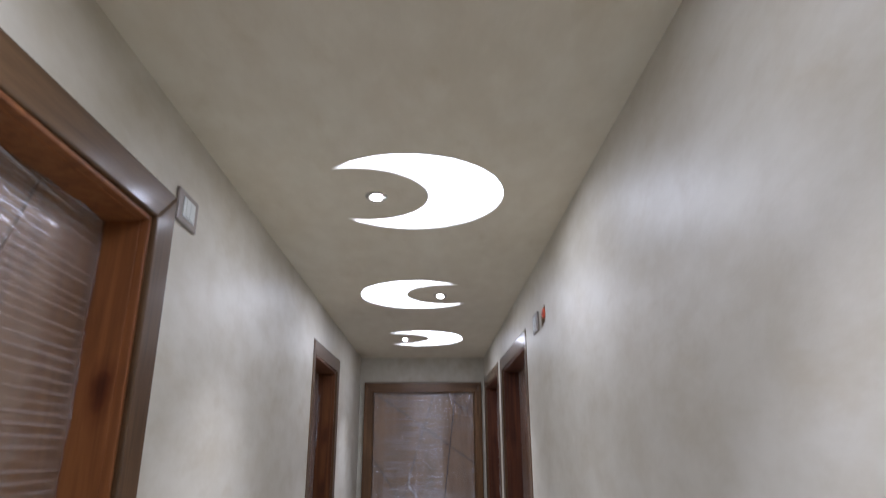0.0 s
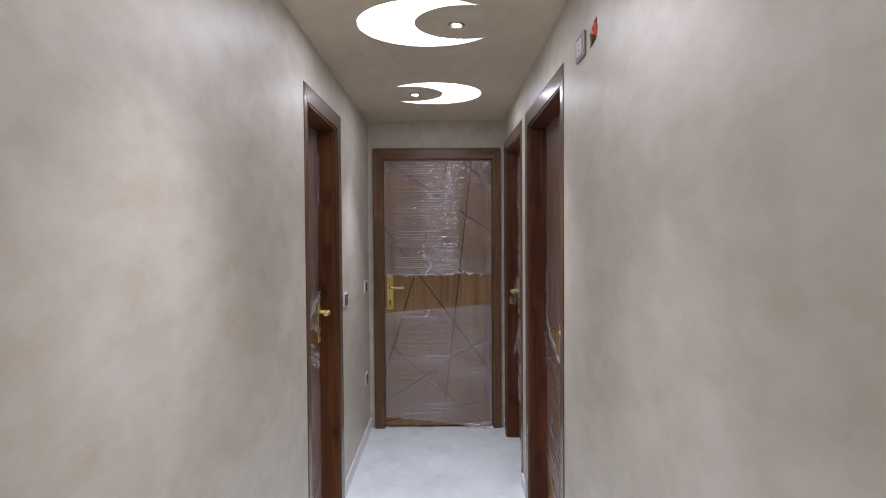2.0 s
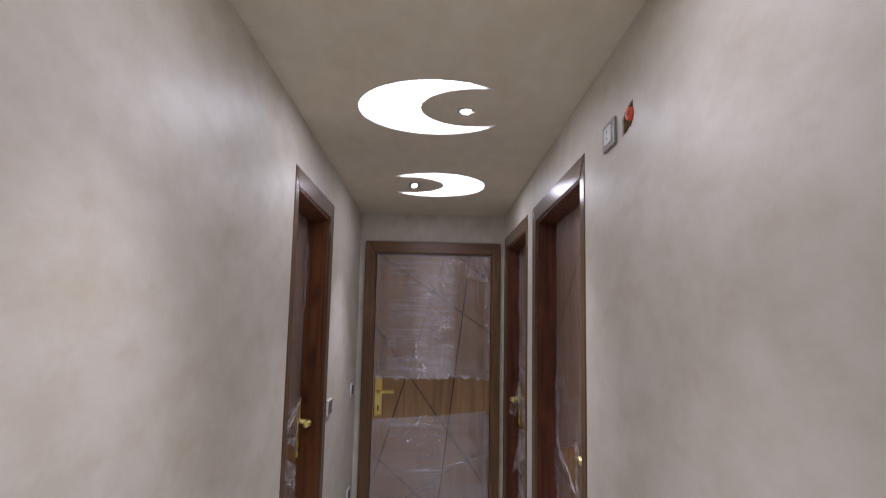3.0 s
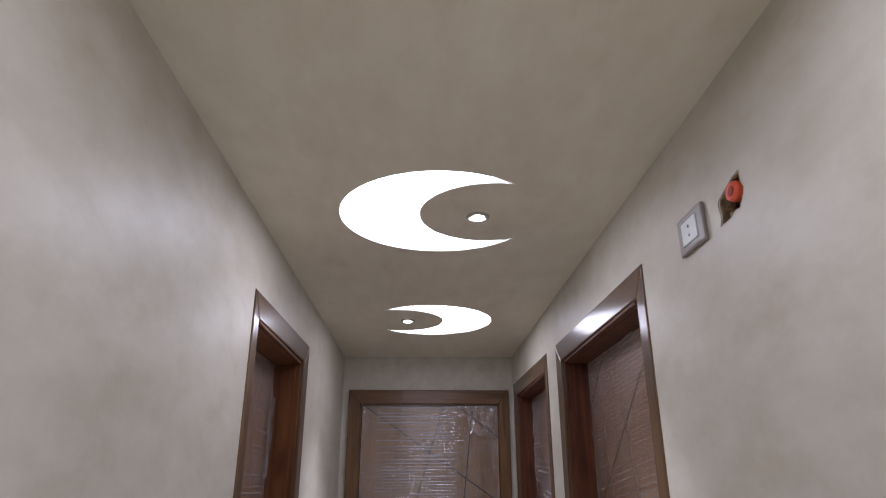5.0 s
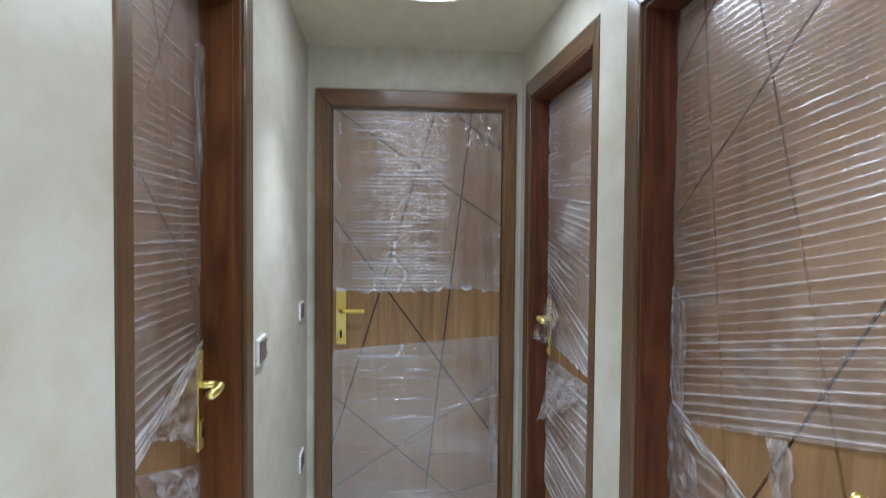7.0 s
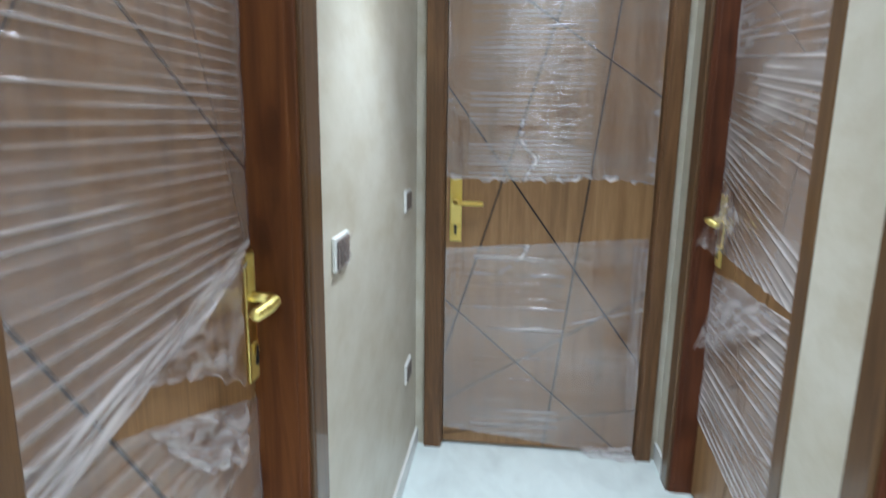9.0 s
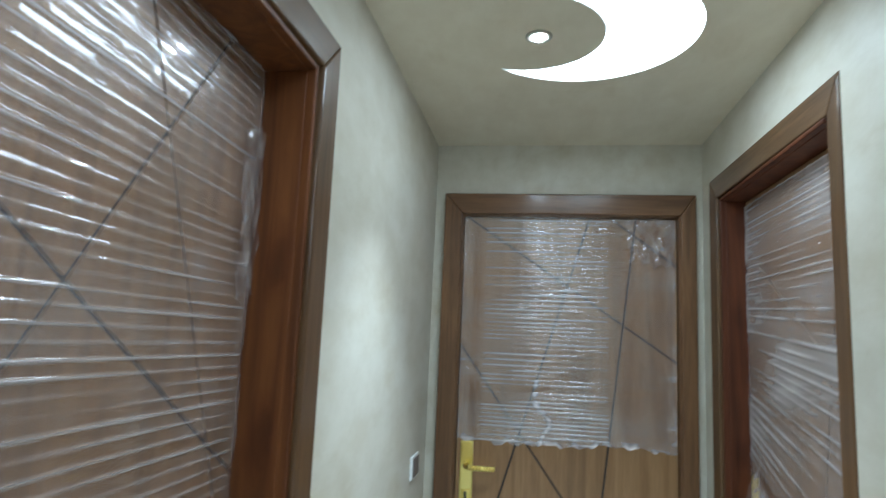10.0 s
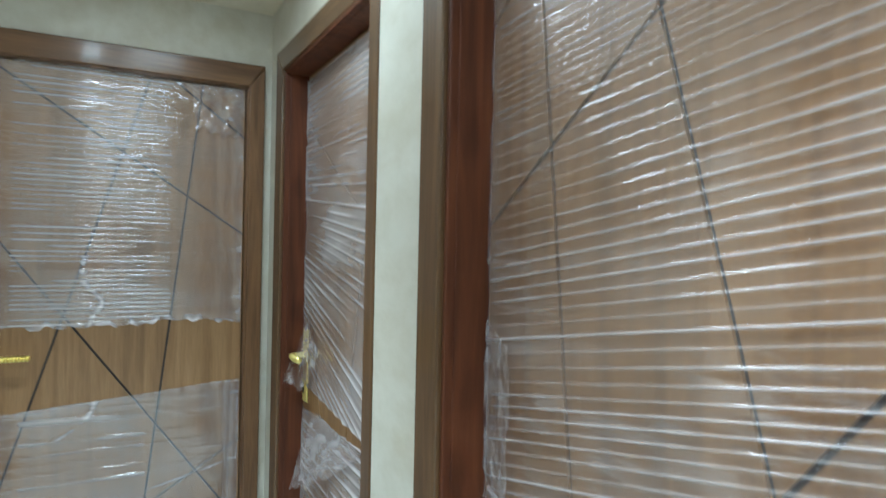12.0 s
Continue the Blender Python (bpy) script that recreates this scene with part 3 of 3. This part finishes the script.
def flap(name, parent, corners, seed, crumple=0.012, thick=0.55, steps=22):
    """A loose torn tongue of film between four corners, crumpled."""
    a, b, c, d = [Vector(p) for p in corners]
    base, verts, lay = base_of(parent), [], []
    nrm = (b - a).cross(d - a).normalized()
    for i in range(steps + 1):
        for k in range(steps + 1):
            s, t = i / steps, k / steps
            t2 = t * (1 - 0.22 * noise.noise(Vector((s * 5 + seed, 0, 0))))
            p = (a * (1 - s) + b * s) * (1 - t2) + (d * (1 - s) + c * s) * t2
            q = Vector((s * 3.2 + seed, t * 3.2, seed * 0.7))
            p = p + nrm * crumple * (noise.noise(q) + 0.6 * noise.noise(q * 2.7)) + (b - a) * 0.06 * noise.noise(q * 1.9 + Vector((5, 5, 5)))
            verts.append(p - base)
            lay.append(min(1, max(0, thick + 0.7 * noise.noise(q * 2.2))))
    w = steps + 1
    faces = [(i * w + k, i * w + k + 1, (i + 1) * w + k + 1, (i + 1) * w + k) for i in range(steps) for k in range(steps)]
    me = bpy.data.meshes.new(name)
    me.from_pydata(verts, [], faces)
    me.polygons.foreach_set("use_smooth", [True] * len(me.polygons))
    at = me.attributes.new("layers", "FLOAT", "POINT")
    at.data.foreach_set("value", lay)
    me.materials.append(FILM)
    ob = new(name, me)
    ob.parent = parent
    return ob


def film_on(P, u, depth, label):
    return root("stretch_film", P(u, depth, FLOOR + 0.02), label, "plastic film", group="film on the doors")


def line(p, q):
    return lambda u: p[1] + (q[1] - p[1]) * (u - p[0]) / (q[0] - p[0])


NEAR, FAR = 0.058 + 0.016, 0.080 + 0.016
# end door
f = film_on(on_end, 0.0, -0.013, "clear stretch film with fine level pleats and a bare band")
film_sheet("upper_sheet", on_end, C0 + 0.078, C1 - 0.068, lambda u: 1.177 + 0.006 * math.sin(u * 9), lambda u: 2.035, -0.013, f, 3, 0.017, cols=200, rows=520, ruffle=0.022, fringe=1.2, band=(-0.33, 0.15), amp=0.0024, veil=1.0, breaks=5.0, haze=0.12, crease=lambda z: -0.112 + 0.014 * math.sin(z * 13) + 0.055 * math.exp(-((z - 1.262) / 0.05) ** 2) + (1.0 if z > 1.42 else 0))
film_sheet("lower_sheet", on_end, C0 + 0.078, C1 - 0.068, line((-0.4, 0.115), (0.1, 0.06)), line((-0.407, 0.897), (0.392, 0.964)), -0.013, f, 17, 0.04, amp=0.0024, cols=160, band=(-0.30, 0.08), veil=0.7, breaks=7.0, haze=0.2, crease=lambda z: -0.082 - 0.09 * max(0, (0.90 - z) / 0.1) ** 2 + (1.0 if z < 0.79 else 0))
flap("trailing_edge", f, [on_end(0.16, 0.004, FLOOR + 0.03), on_end(0.37, 0.004, FLOOR + 0.05), on_end(0.40, 0.055, FLOOR + 0.004), on_end(0.20, 0.03, FLOOR + 0.006)], 12.2, 0.008, 0.4)
flap("loose_fold", f, [on_end(0.325, -0.006, 0.945), on_end(0.385, -0.004, 0.955), on_end(0.38, -0.004, 0.28), on_end(0.34, -0.006, 0.26)], 14.2, 0.006, 0.02, 30)
flap("loose_fold", f, [on_end(0.2, -0.006, 2.03), on_end(0.385, -0.004, 2.03), on_end(0.385, -0.004, 1.85), on_end(0.22, -0.006, 1.87)], 15.7, 0.006, 0.15, 30)
# right door, nearer
f = film_on(on_right, 3.7, -0.083, "clear stretch film in fanned pleats, torn open at the handle")
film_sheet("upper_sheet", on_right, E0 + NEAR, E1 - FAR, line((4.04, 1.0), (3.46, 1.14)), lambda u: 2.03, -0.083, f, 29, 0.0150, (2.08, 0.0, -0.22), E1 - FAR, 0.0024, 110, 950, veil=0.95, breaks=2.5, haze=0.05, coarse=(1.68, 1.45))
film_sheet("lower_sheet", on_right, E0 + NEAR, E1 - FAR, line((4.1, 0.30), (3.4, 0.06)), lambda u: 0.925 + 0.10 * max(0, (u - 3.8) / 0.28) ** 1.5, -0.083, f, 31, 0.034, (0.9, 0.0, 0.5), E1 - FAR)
flap("torn_flap", f, [on_right(4.10, -0.07, 1.04), on_right(3.93, -0.055, 0.95), on_right(3.88, -0.06, 0.80), on_right(4.10, -0.075, 0.82)], 2.3, 0.007, 0.15)
flap("torn_flap", f, [on_right(3.70, -0.075, 1.08), on_right(3.62, -0.07, 1.10), on_right(3.58, -0.055, 0.93), on_right(3.64, -0.06, 0.92)], 4.1, 0.012, 0.2)
flap("loose_fold", f, [on_right(4.105, -0.078, 1.34), on_right(4.03, -0.078, 1.30), on_right(4.03, -0.076, 1.03), on_right(4.105, -0.076, 1.05)], 16.3, 0.007, 0.2, 30)
flap("rolled_edge", f, [on_right(4.09, -0.079, 1.045), on_right(3.72, -0.075, 0.925), on_right(3.72, -0.078, 0.895), on_right(4.09, -0.08, 1.005)], 21.5, 0.006, 0.6, 34)
# right door, farther
f = film_on(on_right, 4.9, -0.075, "clear stretch film with slanting pleats and loose torn flaps")
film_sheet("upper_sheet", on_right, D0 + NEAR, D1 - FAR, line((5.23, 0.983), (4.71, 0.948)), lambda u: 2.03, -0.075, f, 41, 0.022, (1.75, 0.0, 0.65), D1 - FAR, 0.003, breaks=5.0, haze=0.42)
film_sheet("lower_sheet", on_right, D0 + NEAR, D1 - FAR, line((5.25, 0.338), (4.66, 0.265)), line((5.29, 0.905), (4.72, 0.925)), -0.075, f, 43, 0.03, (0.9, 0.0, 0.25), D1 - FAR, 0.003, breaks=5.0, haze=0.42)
flap("torn_flap", f, [on_right(5.20, -0.06, 1.21), on_right(5.08, -0.065, 1.12), on_right(5.14, -0.03, 0.99), on_right(5.30, -0.005, 0.99)], 6.2, 0.008, 0.3)
flap("torn_flap", f, [on_right(5.12, -0.066, 0.925), on_right(4.70, -0.068, 0.915), on_right(4.92, -0.055, 0.78), on_right(5.31, -0.03, 0.60)], 7.9, 0.005, 0.5, 30)
# left door, farther
f = film_on(on_left, 3.8, -0.094, "clear stretch film torn slantwise below the handle")
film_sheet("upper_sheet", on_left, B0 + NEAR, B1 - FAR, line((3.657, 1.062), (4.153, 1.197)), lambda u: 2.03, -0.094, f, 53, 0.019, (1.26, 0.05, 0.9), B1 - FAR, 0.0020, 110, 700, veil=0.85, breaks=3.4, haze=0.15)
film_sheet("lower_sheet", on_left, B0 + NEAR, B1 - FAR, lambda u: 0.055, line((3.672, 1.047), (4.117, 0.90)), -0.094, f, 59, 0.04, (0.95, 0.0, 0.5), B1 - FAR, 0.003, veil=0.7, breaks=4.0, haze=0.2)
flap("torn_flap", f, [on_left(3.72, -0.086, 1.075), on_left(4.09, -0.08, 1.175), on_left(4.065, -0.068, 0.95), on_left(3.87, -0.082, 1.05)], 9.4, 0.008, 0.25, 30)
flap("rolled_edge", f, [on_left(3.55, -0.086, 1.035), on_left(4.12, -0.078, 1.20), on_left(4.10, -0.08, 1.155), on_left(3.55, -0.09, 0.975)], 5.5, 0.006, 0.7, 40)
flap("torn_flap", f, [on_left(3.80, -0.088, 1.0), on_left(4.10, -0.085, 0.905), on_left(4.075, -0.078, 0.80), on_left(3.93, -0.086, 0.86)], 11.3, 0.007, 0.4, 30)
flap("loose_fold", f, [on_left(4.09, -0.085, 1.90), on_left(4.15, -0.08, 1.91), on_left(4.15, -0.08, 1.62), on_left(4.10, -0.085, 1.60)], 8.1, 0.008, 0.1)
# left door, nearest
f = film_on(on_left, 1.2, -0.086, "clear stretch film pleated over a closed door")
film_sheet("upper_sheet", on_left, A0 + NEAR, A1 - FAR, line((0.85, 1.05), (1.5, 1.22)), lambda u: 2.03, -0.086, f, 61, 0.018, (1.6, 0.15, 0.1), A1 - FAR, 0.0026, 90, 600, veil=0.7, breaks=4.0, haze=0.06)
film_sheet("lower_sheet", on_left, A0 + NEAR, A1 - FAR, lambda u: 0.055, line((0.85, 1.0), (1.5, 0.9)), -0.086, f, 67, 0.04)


# ---- ceiling lights ----
for cx, cy, side, sx, turn in CRESCENTS:
    lamp = root("crescent_ceiling_light", (cx, cy, CEIL), "lit white crescent panel set in the ceiling", "ceiling light", group="crescent lights")
    loop = crescent(cx, cy, side, turn)
    b = bmesh.new()
    lo = [b.verts.new((x, y, CEIL + 0.014)) for x, y in loop]
    for k in range(len(lo)):
        b.edges.new((lo[k], lo[(k + 1) % len(lo)]))
    bmesh.ops.triangle_fill(b, use_beauty=True, edges=b.edges[:])
    part("diffuser", b, PANEL, lamp, "glowing white diffuser")
    # thin edge trim standing just inside the cut-out
    b = bmesh.new()
    c = Vector((sum(p[0] for p in loop) / len(loop), sum(p[1] for p in loop) / len(loop)))
    count = len(loop)
    inner = []
    for k, (x, y) in enumerate(loop):
        t = (Vector(loop[(k + 1) % count]) - Vector(loop[k - 1])).normalized()
        inner.append((x - 0.0025 * t.y * side * -1, y + 0.0025 * t.x * side * -1))
    ring = []
    for pts, z in ((loop, CEIL - 0.0015), (loop, CEIL + 0.013), (inner, CEIL + 0.013), (inner, CEIL - 0.0015)):
        ring.append([b.verts.new((x, y, z)) for x, y in pts])
    for p, q in zip(ring, ring[1:] + ring[:1]):
        for k in range(count):
            b.faces.new((p[k], p[(k + 1) % count], q[(k + 1) % count], q[k]))
    part("edge_trim", b, RIM, lamp, "thin white edge trim")
    spot = root("downlight", (sx, cy, CEIL), "small round lit downlight in the ceiling", "downlight", group="downlights")
    part("ring", turned([(0.034, 0.0), (0.034, -0.003), (0.030, -0.006), (0.020, -0.005), (0.016, 0.0)], (sx, cy, CEIL), (0, 0, 1), 28), RING, spot, "slim satin ring", True)
    part("lens", turned([(0.0145, -0.003), (0.013, -0.0065), (0.001, -0.008)], (sx, cy, CEIL), (0, 0, 1), 24), BULB, spot, "glowing lamp face", True)
    data = bpy.data.lights.new("downlight_beam", "SPOT")
    data.energy, data.spot_size, data.spot_blend, data.shadow_soft_size, data.color = SPOT, radians(84), 1.0, 0.02, LIGHT
    beam = new("downlight_beam", data)
    beam.matrix_world = look((sx, cy, CEIL - 0.02), (sx, cy, 0))


# ---- sockets, switches and the broken-out box ----
def plate(P, u, z, label, body, insert, kind, covered=False):
    w, h = 0.058, 0.039
    thing = root("wall_socket" if kind == "pins" else "wall_switch", P(u, 0, z), label, "socket" if kind == "pins" else "switch", group="wall plates")
    b = boxed(P(u - w, 0, z - h), P(u + w, 0.009, z + h), 0.004)
    part("plate", b, body, thing)
    iw, ih = (0.047, 0.031) if body is PLATE_WHITE else (0.034, 0.024)
    part("insert", boxed(P(u - iw, 0.006, z - ih), P(u + iw, 0.0115, z + ih), 0.0015), insert, thing)
    if kind == "pins":
        e = Vector(P(0, 1, 0)) - Vector(P(0, 0, 0))
        for dz in (-0.0095, 0.0095):
            part("pin_hole", turned([(0.0034, 0), (0.0034, 0.0006)], P(u, 0.0116, z + dz), e, 10), BLACK, thing)
    else:
        for side in (-1, 1):
            du, rw = side * iw / 3, iw / 3 - 0.001
            part("rocker", boxed(P(u + du - rw, 0.010, z - ih + 0.003), P(u + du + rw, 0.0135, z + ih - 0.003), 0.0015), insert, thing)
    if covered:
        flap("film_cover", thing, [P(u - 0.05, 0.012, z - 0.036), P(u + 0.05, 0.012, z - 0.036), P(u + 0.05, 0.014, z + 0.036), P(u - 0.05, 0.014, z + 0.036)], 3.0 + u, 0.006, 0.25, 14)
    return thing


plate(on_right, 2.903, 2.084, "taupe socket plate with white insert, high on the wall", PLATE_BEIGE, INSERT_WHITE, "pins")
plate(on_left, 1.750, 2.121, "taupe wall plate with white insert beside the door", PLATE_BEIGE, INSERT_WHITE, "rocker")
plate(on_left, 4.415, 1.120, "white switch plate with film-covered rockers", PLATE_WHITE, INSERT_DARK, "rocker", True)
plate(on_left, 5.300, 1.118, "white switch plate with brown rockers", PLATE_WHITE, INSERT_DARK, "rocker")
plate(on_left, 5.310, 0.462, "white low socket plate with brown insert", PLATE_WHITE, INSERT_DARK, "pins")

box_out = root("broken_out_wall_box", (XR, 2.75, 2.086), "ragged hole in plaster with an orange conduit end", "wall hole")
b = bmesh.new()
vs = [b.verts.new((XR + 0.046, 2.75 + (y - 2.75) * 1.15, 2.086 + (z - 2.086) * 1.15)) for y, z in HOLE]
b.faces.new(vs)
part("rubble_back", b, RUBBLE, box_out)
b = bmesh.new()
rim = []
for depth, k in ((-0.001, 1.06), (0.004, 0.93), (0.046, 0.97)):
    rim.append([b.verts.new((XR + depth, 2.75 + (y - 2.75) * k, 2.086 + (z - 2.086) * k)) for y, z in HOLE])
for p, q in zip(rim, rim[1:]):
    for k in range(len(HOLE)):
        j = (k + 1) % len(HOLE)
        b.faces.new((p[k], p[j], q[j], q[k]))
part("broken_edge", b, RUBBLE, box_out, "crumbled brown plaster edge")
rnd = random.Random(4)
for k in range(9):
    y, z = HOLE[(k * 2 + 3) % len(HOLE)]
    b = bmesh.new()
    bmesh.ops.create_icosphere(b, subdivisions=1, radius=0.009)
    for v in b.verts:
        v.co = v.co * rnd.uniform(0.6, 1.25) + Vector((XR + 0.022, 2.75 + (y - 2.75) * 0.86, 2.086 + (z - 2.086) * 0.86))
    part("plaster_lump", b, GYPSUM if z < 2.08 else RUBBLE, box_out)
tube = turned([(0.008, 0.006), (0.008, 0.049), (0.0165, 0.052), (0.019, 0.045), (0.018, 0.0)], (XR + 0.046, 2.735, 2.088), (-1, 0, 0.05), 18)
conduit = part("conduit_end", tube, ORANGE, box_out, "orange plastic conduit end", True)
# darker orange disc: shade of the hollow tube painted at its mouth
part("conduit_mouth", turned([(0.008, 0.0), (0.008, 0.0015)], (XR - 0.004, 2.735, 2.0905), (-1, 0, 0.05), 14), plain("shaded orange", (0.35, 0.03, 0.015), 0.6), conduit)
